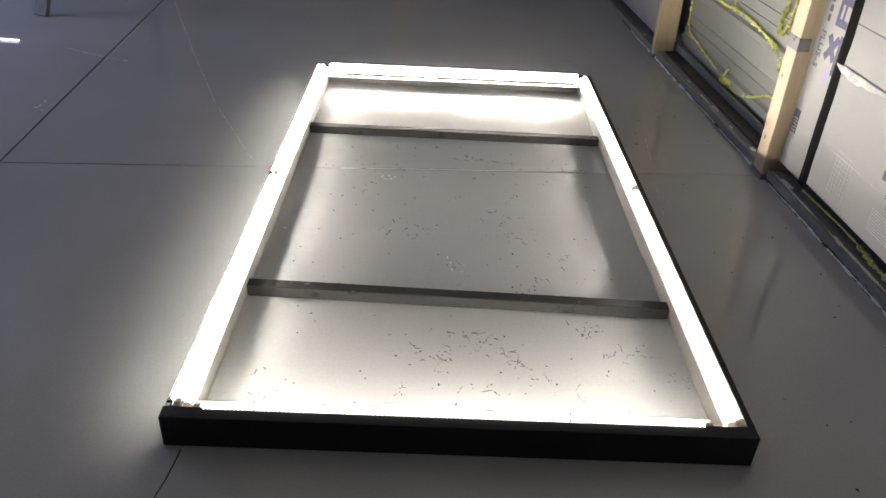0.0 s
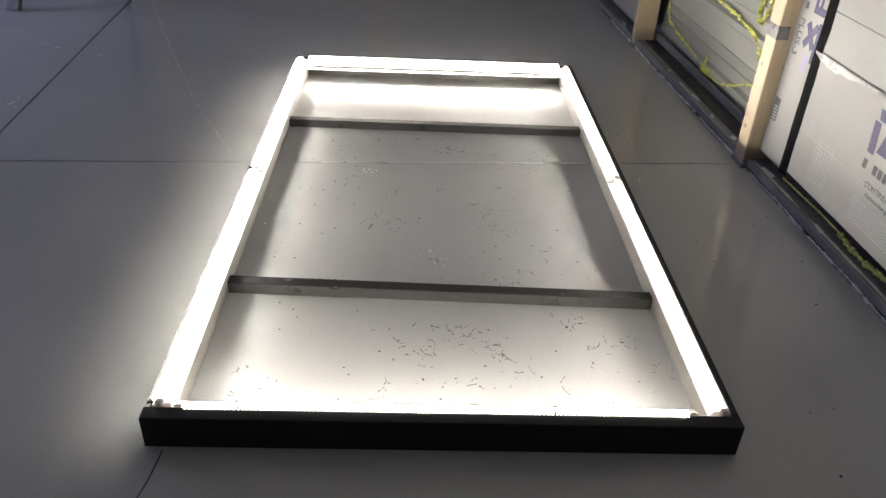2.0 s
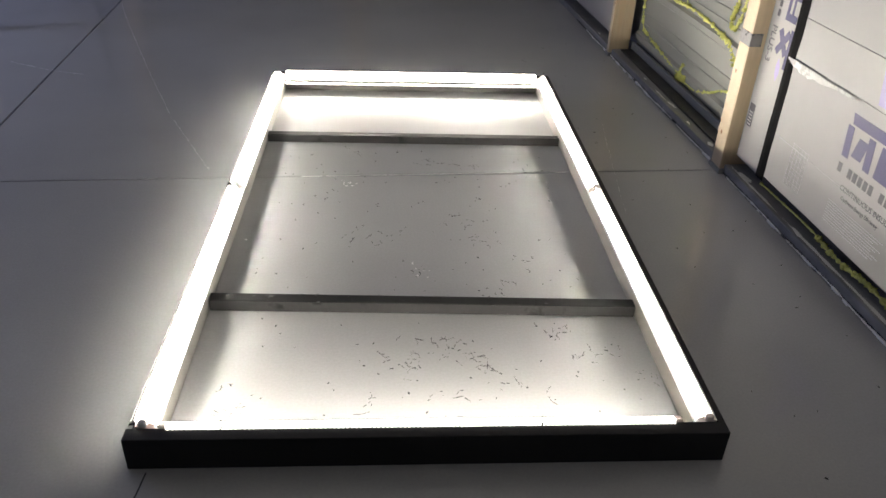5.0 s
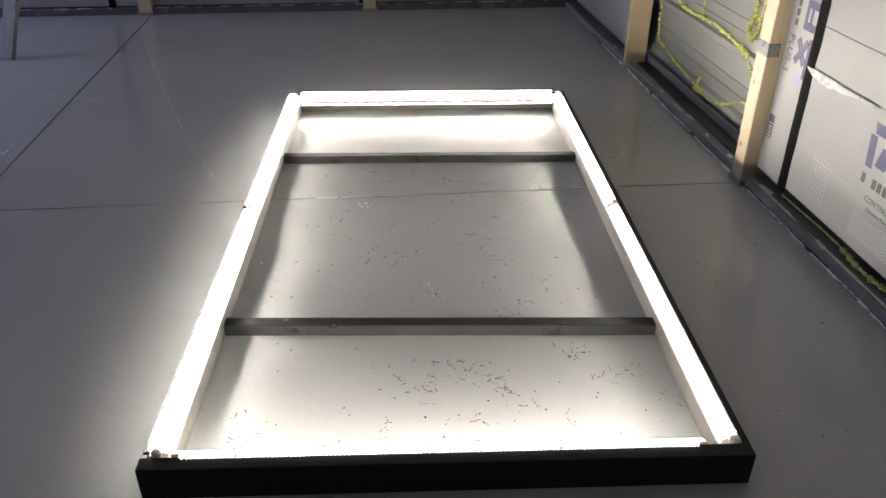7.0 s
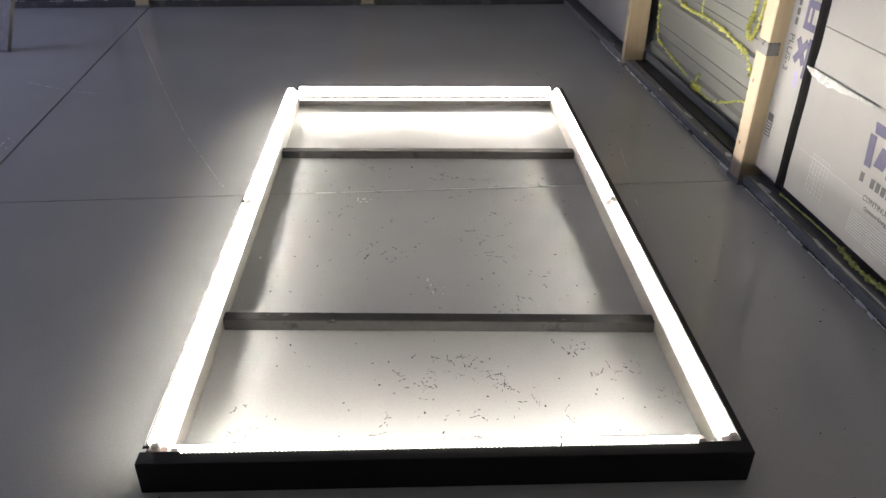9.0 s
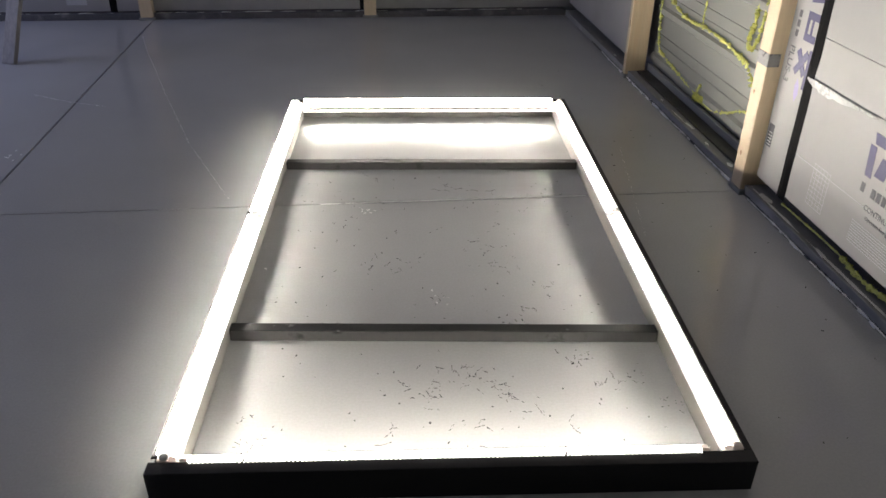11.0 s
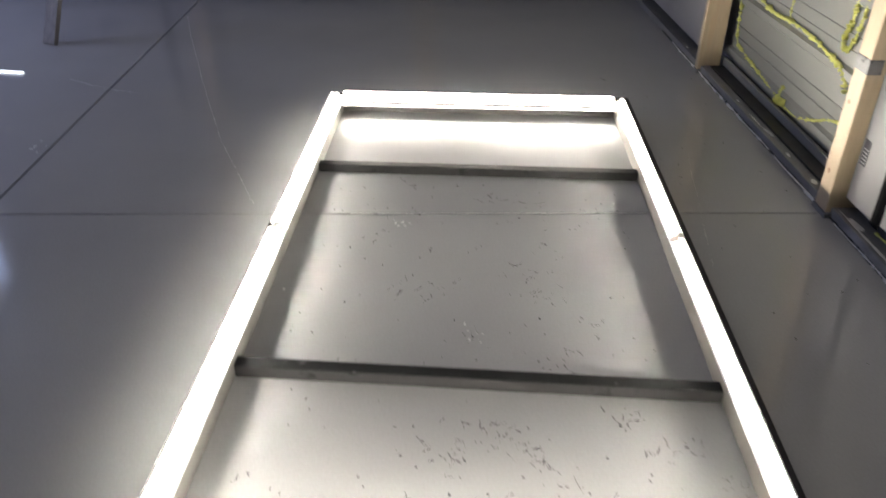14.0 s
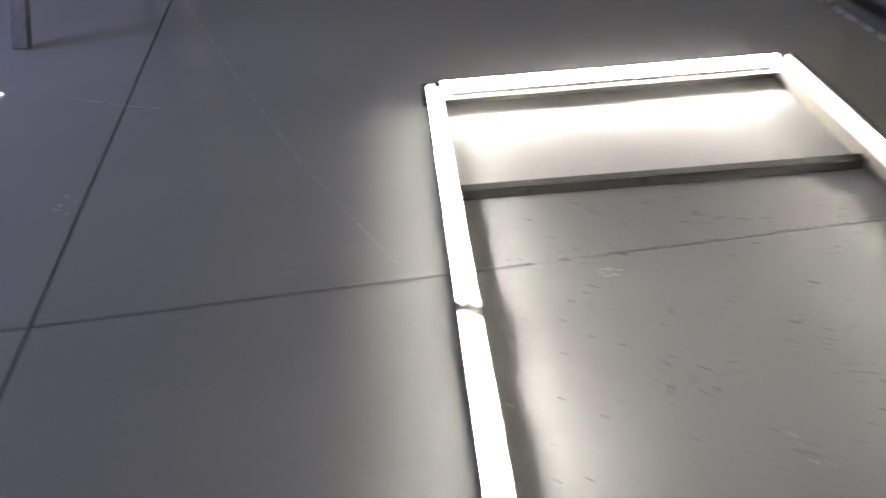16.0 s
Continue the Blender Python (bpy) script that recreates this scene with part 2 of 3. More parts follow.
for a in ((0, 0, WX1 - WX0, 0.04), (0, WZ1 - WZ0 - 0.04, WX1 - WX0, WZ1 - WZ0), (0, 0.04, 0.04, WZ1 - WZ0 - 0.04), (WX1 - WX0 - 0.04, 0.04, WX1 - WX0, WZ1 - WZ0 - 0.04)):
    part("window_frame", box(a[0], 0, a[1], a[2], 0.06, a[3], 0.004), M_HOUSING, win)
sky_lamp = bpy.data.lights.new("window_daylight", "AREA")
sky_lamp.shape, sky_lamp.size, sky_lamp.size_y, sky_lamp.energy, sky_lamp.color = "RECTANGLE", WX1 - WX0 - 0.1, WZ1 - WZ0 - 0.1, 11, (0.47, 0.6, 1.0)
sky_ob = new("window_daylight", sky_lamp)
sky_ob.matrix_basis = pose((WX0 + WX1) / 2, 4.7, (WZ0 + WZ1) / 2, -90, 0, 0)
VY0, VY1, VZ0, VZ1 = 2.9, 4.2, 0.95, 2.1      # unseen window added in the left wall for bluish fill light
bm = box(LEFT_X - 0.15, BACK_Y - 0.2, 0, LEFT_X, VY0, TOP_Z)
box(LEFT_X - 0.15, VY1, 0, LEFT_X, 4.9, TOP_Z, bm=bm)
box(LEFT_X - 0.15, VY0, 0, LEFT_X, VY1, VZ0, bm=bm)
box(LEFT_X - 0.15, VY0, VZ1, LEFT_X, VY1, TOP_Z, bm=bm)
tagged(finish("wall_west", bm, M_DRYWALL), "plain grey garage wall with an opening for the added window", "wall", kind="structure")
win2 = thing("fill_window", pose(LEFT_X - 0.1, VY0, VZ0), "wide unseen window added in the left wall for bluish fill light", "window", kind="structure")
for a in ((0, 0, VY1 - VY0, 0.04), (0, VZ1 - VZ0 - 0.04, VY1 - VY0, VZ1 - VZ0), (0, 0.04, 0.04, VZ1 - VZ0 - 0.04), (VY1 - VY0 - 0.04, 0.04, VY1 - VY0, VZ1 - VZ0 - 0.04)):
    part("window_frame", box(0, a[0], a[1], 0.06, a[2], a[3], 0.004), M_HOUSING, win2)
# fill light in the added window, brightens the floor at the far left
side_lamp = bpy.data.lights.new("side_fill", "AREA")
side_lamp.shape, side_lamp.size, side_lamp.size_y, side_lamp.energy, side_lamp.color = "RECTANGLE", VZ1 - VZ0 - 0.1, VY1 - VY0 - 0.1, 38, (0.55, 0.6, 1.0)
side_ob = new("side_fill", side_lamp)
side_ob.matrix_basis = pose(LEFT_X - 0.08, (VY0 + VY1) / 2, (VZ0 + VZ1) / 2, 0, -90, 0)
tagged(finish("wall_south", box(LEFT_X, BACK_Y - 0.15, 0, 2.2, BACK_Y, TOP_Z), M_DRYWALL), "plain grey garage wall", "wall", kind="structure")
tagged(finish("ceiling", box(LEFT_X - 0.15, BACK_Y - 0.2, TOP_Z, 2.35, 4.9, TOP_Z + 0.1), M_CEIL), "plain grey garage ceiling", "ceiling", kind="structure")


def fill_lamp(x, y, z, turn, length=1.2):
    e = thing("fill_lamp", pose(x, y, z, 0, 0, turn), "unseen long cool white fill lamp added under the ceiling", "lamp", "ceiling lamps")
    part("housing", box(-length / 2, -0.06, 0.0, length / 2, 0.06, 0.04, 0.006), M_HOUSING, e)
    prof = [(-0.045, 0.0)] + [(-0.045 * math.cos(a), -0.03 * math.sin(a)) for a in [math.pi * i / 8 for i in range(1, 8)]] + [(0.045, 0.0)]
    part("diffuser", extrude_profile(prof, length - 0.04, x0=-length / 2 + 0.02), M_COOL, e, "glowing cool white diffuser")
    for sx in (-0.4, 0.4):
        part("chain", box(sx - 0.004, -0.004, 0.04, sx + 0.004, 0.004, TOP_Z - z, 0.001), M_WIRE, e)
    return e


# added behind the camera, out of view, to brighten the floor around the frame
fill_lamp(-1.6, -2.7, 2.4, 0)
fill_lamp(0.6, -2.7, 2.4, 0)

# ---- the lit frame on the floor ----
FX0, FX1, FY0, FY1, FH, TH = -0.024, 1.351, -0.033, 2.478, 0.089, 0.038
TURN = -3.3
frame_thing = thing("light_frame", pose(0, 0, 0, 0, 0, TURN), "black wooden frame with lit white tubes, lying on the floor", "light frame")
SIDE = 0.018
THIN = 0.012     # the far end board
for x0, x1 in ((FX0 + 0.014, FX0 + SIDE), (FX1 - SIDE, FX1)):
    part("side_board", box(x0, FY0 + TH, 0.0, x1, FY1 - TH, FH, 0.002), M_BLACK, frame_thing, "black painted long board")
for y0, y1 in ((FY0, FY0 + TH), (FY1 - TH, FY1 - TH + THIN)):
    part("end_board", box(FX0, y0, 0.0, FX1, y1, FH, 0.002), M_BLACK, frame_thing, "black painted end board")


def cross_bar(y, slope, h):
    bm = box(FX0 + SIDE + 0.043, -0.019, 0.0, FX1 - SIDE - 0.043, 0.019, h, 0.002)
    # thin front strip, coloured lighter than the top for the light it catches
    face = box(FX0 + SIDE + 0.046, -0.0204, 0.001, FX1 - SIDE - 0.046, -0.0188, h - 0.003, 0.0005)
    for v in bm.verts[:] + face.verts[:]:
        v.co.y += y + slope * (v.co.x - 0.66)
    bar_ = part("cross_bar", bm, M_BAR, frame_thing, "worn black cross bar")
    part("lit_front", face, M_BAR_FRONT, bar_, "rubbed front face with dark chips, coloured greyer as if lit")
    return bar_


cross_bar(0.572, -0.03, 0.038)
cross_bar(1.805, -0.012, 0.034)


def tube_fixture(m, length, clips=(), over=0.0):
    """A slim lamp on a board's inner face: along x, the face at y = 0, light towards +y."""
    body = part("tube_light", extrude_profile([(0.0, 0.036), (0.049, 0.0425), (0.051, 0.0485), (0.0495, 0.049), (0.0475, 0.0445), (0.010, 0.0405), (0.008, 0.086), (0.0, 0.088)], length), M_HOUSING, frame_thing, "slim white tube light")
    body.matrix_basis = m
    prof = [(0.0085, 0.054)]
    for i in range(13):
        a = -math.pi / 2 + math.pi * i / 12
        prof.append((0.009 + 0.0185 * math.cos(a), 0.0715 + 0.0172 * math.sin(a)))
    if over:      # glowing overlap added on the board's top, for a halo on the floor outside
        prof += [(0.002, 0.0932), (-over + 0.003, 0.0932), (-over, 0.0922), (-over, 0.0896), (0.001, 0.0896)]
    else:
        prof += [(0.001, 0.0888), (0.001, 0.0884)]
    cap = 0.005 if over else 0.018
    part("diffuser", extrude_profile(prof, length - 2 * cap, x0=cap), M_FAR_TUBE if over else M_TUBE, body, "glowing white diffuser")
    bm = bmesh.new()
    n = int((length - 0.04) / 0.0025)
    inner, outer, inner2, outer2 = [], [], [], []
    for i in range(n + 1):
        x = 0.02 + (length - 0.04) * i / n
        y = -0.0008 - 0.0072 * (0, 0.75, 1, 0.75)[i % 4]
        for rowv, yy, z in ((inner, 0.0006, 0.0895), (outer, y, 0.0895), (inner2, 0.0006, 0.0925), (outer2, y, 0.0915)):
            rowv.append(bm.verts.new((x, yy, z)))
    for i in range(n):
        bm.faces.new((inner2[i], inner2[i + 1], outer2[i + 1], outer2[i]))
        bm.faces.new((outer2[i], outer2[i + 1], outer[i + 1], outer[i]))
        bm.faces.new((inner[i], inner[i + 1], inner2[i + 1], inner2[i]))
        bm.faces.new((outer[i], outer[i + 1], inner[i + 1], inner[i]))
    part("retaining_strip", box(0.02, 0.0285, 0.0455, length - 0.02, 0.0298, 0.0635, 0.0004), M_STRIP, body, "thin grey strip along the tube")
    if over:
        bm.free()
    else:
        part("ribbed_edge", bm, M_RIB, body, "clear ribbed plastic edge, given a glow for the light in it")
    for x in (0.0, length - cap):
        capp = [(0.0005, 0.052)] + [(0.009 + 0.0205 * math.cos(a), 0.0715 + 0.0195 * math.sin(a)) for a in [-math.pi / 2 + math.pi * i / 8 for i in range(9)]] + [(0.0005, 0.097)]
        part("end_cap", extrude_profile(capp, cap - 0.0004, x0=x + 0.0002), M_CAP, body, "pale pinkish end cap")
    for x in clips:
        bm = bmesh.new()
        ring = [(-0.007, 0.0893), (-0.0065, 0.094), (-0.0055, 0.1), (-0.0045, 0.106), (-0.004, 0.111)]
        rows_ = []
        for i, (y, z) in enumerate(ring):
            rows_.append([bm.verts.new((x + dx + 0.002 * math.sin(i), y + dy, z + dy * 0.5)) for dx, dy in ((-0.002, 0), (0.002, 0), (0.002, 0.003), (-0.002, 0.003))])
        for r0, r1 in zip(rows_, rows_[1:]):
            for s in range(4):
                bm.faces.new((r0[s], r0[(s + 1) % 4], r1[(s + 1) % 4], r1[s]))
        bm.faces.new(rows_[0]), bm.faces.new(rows_[-1])
        part("wire_clip", bm, M_WIRE, body, "thin dark wire clip")
    return body


def side_fixture(m, length, clips=(), over=0.0):
    """A slim lamp on the ledge along a long board: along x, the board's inner face at y = 0, light upwards and towards +y."""
    body = part("tube_light", extrude_profile([(0.0006, 0.0664), (0.0422, 0.0664), (0.0422, 0.0722), (0.041, 0.0728), (0.03, 0.0762), (0.014, 0.0788), (0.0006, 0.0795)], length), M_HOUSING, frame_thing, "slim white tube light")
    body.matrix_basis = m
    prof = [(0.001, 0.0797), (0.014, 0.0790), (0.03, 0.0764), (0.040, 0.0733), (0.0406, 0.0765), (0.0403, 0.0785), (0.037, 0.0791), (0.03, 0.0802), (0.016, 0.0815), (0.006, 0.0822)]
    prof += [(0.001, 0.0822)]
    if over:      # glowing flank added over the board for a halo outside; the black strip shortens it
        part("spill_glow", box(0.018, -over, 0.0896, length - 0.018, 0.0018, 0.0968, 0.001), M_SPILL, body, "glowing outer flank added to spill light on the floor")
        bm = box(0.0, -over - 0.0072, 0.0919, length, -over - 0.0064, 0.0982)
        for x in (0.002, length - 0.006):
            box(x, -over - 0.0064, 0.0935, x + 0.004, 0.002, 0.0975, bm=bm)
        part("spill_shade", bm, M_BLACK, body, "thin black strip added to shorten the outward light spill")
    part("diffuser", extrude_profile(prof, length - 0.036, x0=0.018), M_DIM_TUBE, body, "glowing white diffuser", True)
    ring = [(0.0388 + 0.001 * math.cos(a), 0.0796 + 0.001 * math.sin(a)) for a in [math.pi * i / 4 for i in range(8)]]
    part("led_strip", extrude_profile(ring, length - 0.04, x0=0.02), M_LED, body, "bright line of light along the tube")
    # extra glowing strip, added to light the inner floor but not the near wall
    part("inner_fill", box(0.02, 0.0407, 0.0767, length - 0.02, 0.0412, 0.0795), M_LED if over else M_INNER_FILL, body, "glowing inner strip added to brighten the floor inside")
    if over:
        # added blocker: keeps the outer flank from lighting the foot of the right wall
        part("fin", box(0.018, 0.0024, 0.0824, length - 0.018, 0.0036, 0.0985, 0.0003), M_HOUSING, body, "thin pale strip added to block the outer flank's inward light")
    top = 0.0742 if over else 0.0766
    part("lip", extrude_profile([(0.0424, 0.0668), (0.0455, 0.0668), (0.0455, top - 0.0002), (0.0446, top), (0.0443, 0.072), (0.0424, 0.072)], length), M_HOUSING, body, "pale lip along the inner edge")
    for x in (0.0, length - 0.018):
        capp = [(0.0008, 0.0797), (0.014, 0.0790), (0.03, 0.0764), (0.0415, 0.0726), (0.043, 0.076), (0.04, 0.0802), (0.031, 0.084), (0.017, 0.0882), (0.007, 0.0897), (0.0008, 0.09)]
        part("end_cap", extrude_profile(capp, 0.0176, x0=x + 0.0002), M_CAP, body, "pale pinkish end cap")
    for x0, x1 in ((0.0, 0.02), (length - 0.02, length)):
        part("plug", box(x0 + 0.001, 0.004, 0.078, x1 - 0.001, 0.026, 0.1, 0.008, seg=3), M_HOUSING if over else M_CAP, body, "rounded pale plug", True)
    if clips:
        ends = (length - 0.03, length - 0.1, length - 0.2, length - 0.3) if clips[0] > length / 2 else (0.03, 0.1, 0.2, 0.3)
        part("lead_wire", bead([(x, 0.006 + 0.002 * k, 0.0885 - 0.0008 * k) for k, x in enumerate(ends)], 0.0014, 9, 0.3, 6, 5), M_WIRE, body, "thin dark lead wire")
    for x in clips:
        bm = bmesh.new()
        ring = [(-0.0035, 0.0905), (0.0053, 0.0915), (0.0176, 0.0875), (0.0308, 0.081), (0.0405, 0.0735), (0.0436, 0.067), (0.0431, 0.058)]
        rows_ = []
        for i, (y, z) in enumerate(ring):
            rows_.append([bm.verts.new((x + dx + 0.002 * math.sin(i), y, z + dz)) for dx, dz in ((-0.0013, 0), (0.0013, 0), (0.0011, 0.0018), (-0.0011, 0.0018))])
        for r0, r1 in zip(rows_, rows_[1:]):
            for k in range(4):
                bm.faces.new((r0[k], r0[(k + 1) % 4], r1[(k + 1) % 4], r1[k]))
        bm.faces.new(rows_[0]), bm.faces.new(rows_[-1])
        part("wire_clip", bm, M_WIRE, body, "thin dark wire clip")
    return body


IX0, IX1, IY0, IY1 = FX0 + SIDE, FX1 - SIDE, FY0 + TH, FY1 - TH
for x0 in (IX0, IX1 - 0.042):
    part("ledge_strip", box(x0 + 0.0005, IY0 + 0.001, 0.0, x0 + 0.0415, IY1 - 0.001, 0.066, 0.001), M_LEDGE, frame_thing, "pale inner ledge strip")
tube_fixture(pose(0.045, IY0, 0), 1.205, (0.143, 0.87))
tube_fixture(pose(1.2865, IY1, 0, 0, 0, 180), 1.246, (), 0.0095)
part("inner_strip", box(FX0 + SIDE + 0.0425, IY1 - 0.004, 0.002, FX1 - SIDE - 0.0425, IY1 - 0.0005, 0.035, 0.001), M_LEDGE, frame_thing, "pale inner face below the tube")
for ya, yb, cl in ((0.008, 1.204, ()), (1.208, 2.432, ())):
    # left board: light towards +x; right board: light towards -x
    side_fixture(pose(IX0, yb, 0, 0, 0, -90), yb - ya, (yb - 0.39,) if ya < 1 else (), 0.0032)
    side_fixture(pose(IX1, ya, 0, 0, 0, 90), yb - ya, (0.377,) if ya < 1 else ())

# ---- scuffs and chips on the floor inside the frame ----
rng = random.Random(7)
bm = bmesh.new()
for cx, cy, n, spread in ((0.57, 0.34, 15, 0.05), (0.745, 0.39, 17, 0.045), (0.83, 0.31, 9, 0.04), (0.80, 0.36, 7, 0.03), (0.64, 0.41, 9, 0.04), (1.10, 0.345, 10, 0.035),
                          (1.17, 0.385, 6, 0.025), (1.25, 0.265, 6, 0.03), (0.17, 0.135, 7, 0.05), (0.50, 0.165, 6, 0.04), (0.70, 0.21, 4, 0.04), (0.80, 0.16, 7, 0.06),
                          (0.905, 0.24, 3, 0.02), (0.985, 0.195, 3, 0.03), (1.04, 0.475, 8, 0.04), (0.16, 0.25, 3, 0.02), (0.41, 0.98, 9, 0.05), (0.90, 0.97, 7, 0.04),
                          (0.80, 1.08, 9, 0.07), (0.53, 0.98, 4, 0.03), (0.40, 1.70, 5, 0.04), (0.70, 1.62, 6, 0.05), (0.87, 1.53, 7, 0.06), (1.03, 0.83, 7, 0.05),
                          (0.93, 0.68, 6, 0.05), (0.66, 0.78, 4, 0.03), (0.30, 1.28, 5, 0.05), (1.08, 1.54, 4, 0.05)):
    for _ in range(n):
        squiggle(bm, rng.gauss(cx, spread * 0.75), rng.gauss(cy, spread * 0.6), 0.0, rng, rng.uniform(0.006, 0.036), rng.uniform(0.0008, 0.0016))
for _ in range(190):
    x, y = rng.uniform(0.12, 1.22), rng.uniform(0.08, 1.74)
    if abs(y - 0.575) > 0.04:
        flake(bm, x, y, 0.0, rng, rng.uniform(0.001, 0.0032), rng.uniform(1, 2.4))
scuffs = tagged(finish("floor_scuffs", bm, M_FLAKE), "small dark scuffs and crumbs scattered on the grey floor", "scuffs", kind="stuff")
scuffs.matrix_basis = pose(0, 0, 0, 0, 0, TURN)
bm = bmesh.new()
for cx, cy, n in ((0.39, 1.40, 8), (0.42, 1.41, 4), (0.637, 0.80, 4), (0.67, 0.77, 3), (0.082, 0.96, 2)):
    for _ in range(n):
        flake(bm, rng.gauss(cx, 0.012), rng.gauss(cy, 0.014), 0.0, rng, rng.uniform(0.0015, 0.004), 1.6)
chips = tagged(finish("pale_chips", bm, M_CHIP), "pale paint chips on the grey floor", "chips", kind="stuff")
chips.matrix_basis = pose(0, 0, 0, 0, 0, TURN)
# broken pale line of flakes along the joint inside the frame
bm = bmesh.new()
for _ in range(420):
    x = rng.uniform(0.3, 1.36)
    flake(bm, x, JY + rng.uniform(-0.001, 0.001), 0.0, rng, rng.uniform(0.0013, 0.0022), rng.uniform(3, 8), rng.uniform(-0.06, 0.06), 0.0006)
tagged(finish("joint_line", bm, M_CHIP), "pale flakes along the floor joint inside the frame", "dust", kind="stuff")
bm = bmesh.new()
for _ in range(45):
    a, r = rng.uniform(0, 6.28), rng.uniform(0.3, 2.4)
    flake(bm, 1.7 + 0.25 * rng.uniform(-1, 1), rng.uniform(-0.2, 3.6), 0.0, rng, rng.uniform(0.0015, 0.004), 1.8)
tagged(finish("floor_crumbs", bm, M_FLAKE), "dark crumbs on the floor beside the wall", "crumbs", kind="stuff")


def scratch(points, width, seed, broken=0.25):
    """A fine pale scratch on the floor, worn through in places."""
    rng = random.Random(seed)
    bm = bmesh.new()
    for (xa, ya), (xb, yb) in zip(points, points[1:]):
        n = int(math.hypot(xb - xa, yb - ya) / 0.012)
        turn = math.atan2(yb - ya, xb - xa)
        for i in range(n):
            if rng.random() > broken:
                u = i / n
                flake(bm, xa + (xb - xa) * u + rng.gauss(0, 0.0012), ya + (yb - ya) * u + rng.gauss(0, 0.0012), 0.0, rng, width * rng.uniform(0.5, 1.2), 0.006 / width, turn, 0.0003)
    return tagged(finish("floor_scratch", bm, M_SCRATCH), "fine pale scratch in the grey floor coating", "scratch", kind="stuff")


scratch([(-1.0, 4.1), (-0.86, 3.65), (-0.577, 2.816), (-0.329, 2.118), (-0.063, 1.508)], 0.0018, 31)
scratch([(-1.281, 2.874), (-1.049, 2.737), (-0.842, 2.659)], 0.0032, 32, 0.1)
scratch([(1.5, 1.1), (1.62, 1.75), (1.66, 1.95)], 0.0012, 33, 0.4)
bm = bmesh.new()
rng = random.Random(34)
for _ in range(9):
    flake(bm, rng.gauss(-1.075, 0.02), rng.gauss(2.02, 0.03), 0.0, rng, rng.uniform(0.002, 0.005), 1.7)
tagged(finish("pale_chips", bm, M_CHIP), "pale paint chips beside the floor joint", "chips", kind="stuff")


# ---- right wall: studs, boards, siding ----
def stud(m, tall, label, half=0.0445):
    e = thing("stud", m, label, "stud", "wall studs")
    part("timber", box(-half, 0.0, 0.02, half, 0.12, tall, 0.004), M_WOOD, e)
    part("foot_block", box(-half - 0.01, -0.004, 0.0, half + 0.01, 0.12, 0.02, 0.002), M_SILL, e, "dark block under the stud")
    rng = random.Random(int(abs(m.translation.x * 37 + m.translation.y * 91)))
    for _ in range(5):
        z, x = rng.uniform(0.15, 1.6), rng.uniform(-0.6, 0.6) * half
        bm = bmesh.new()
        bmesh.ops.create_circle(bm, cap_ends=True, segments=10, radius=rng.uniform(0.004, 0.008))
        for v in bm.verts:
            v.co = Vector((x + v.co.x, -0.0006, z + v.co.y * 1.4))
        k = part("knot", bm, M_KNOT, e)
    return e


STUD_Y = (1.455, 2.996)
stud_near = stud(pose(1.997, STUD_Y[0], 0, 0, 0, -90), TOP_Z, "pale pine stud with a band of grey tape", 0.042)
stud_far = stud(pose(1.997, STUD_Y[1], 0, 0, 0, -90), TOP_Z, "pale pine wall stud standing on the sill", 0.019)
part("tape_band", box(-0.0435, -0.0015, 0.528, 0.0435, 0.046, 0.578, 0.001), M_SILVER, stud_near, "shiny grey tape wrapped round")
for x in (-1.055, 0.545):
    stud(pose(x, 4.5, 0, 0, 0, 0), TOP_Z, "pale pine wall stud against the far wall")


def board(name, m, width, z0, z1, label, x0=0.0):
    """An insulation board: local x along the wall, front face at y = 0, thickness towards +y."""
    e = thing("insulation_board", m, label, "insulation board", "insulation boards")
    part("panel", box(x0, 0.0, z0, width, 0.05, z1, 0.0012), M_FOAMBOARD, e)
    return e


def seam_tape(e, x0, x1, z0, z1, seed):
    """A strip of tape with uneven edges and a wrinkled face."""
    bm = bmesh.new()
    n = int((z1 - z0) / 0.02)
    cols = []
    for i in range(n + 1):
        z = z0 + (z1 - z0) * i / n
        d0, d1 = (noise.noise(Vector((seed, z * f, 0.5))) for f in (9, 13))
        mid = -0.0035 - 0.003 * (noise.noise(Vector((seed, z * 22, 4))) * 0.5 + 0.5)
        cols.append([bm.verts.new(c) for c in ((x0 + 0.005 * d0, 0.0, z), (x0 + 0.005 * d0, -0.0016, z), ((x0 + x1) / 2 + 0.004 * d1, mid, z), (x1 + 0.007 * d1, -0.0016, z), (x1 + 0.007 * d1, 0.0, z))])
    for c0, c1 in zip(cols, cols[1:]):
        for k in range(4):
            bm.faces.new((c0[k], c0[k + 1], c1[k + 1], c1[k]))
    return part("seam_tape", bm, M_TAPE, e, "glossy black seam tape")


def bar(e, x0, z0, x1, z1, material=None, y=-0.0008, name="print_bar", slant=0.0):
    bm = box(x0, y, z0, x1, 0.0, z1)
    for v in bm.verts:
        v.co.x += slant * (v.co.z - z0)
    return part(name, bm, material or M_INK, e)


EAST = lambda y: pose(WALL_X, y - 0.029, 0.028, 0, 0, -90)      # local x runs towards the camera
b1 = board("b1", EAST(1.407), 0.165, 0.06, TOP_Z - 0.035, "white foil-faced insulation board with purple and black printing", -0.025)
b2 = board("b2", EAST(1.24), 1.22, 0.075, 0.673, "white foil-faced insulation board, torn foil along its crease")
b3 = board("b3", EAST(1.24), 1.22, 0.6745, TOP_Z - 0.035, "plain white foil-faced insulation board")
b4 = board("b4", EAST(0.018), 1.22, 0.075, TOP_Z - 0.035, "plain white foil-faced insulation board")
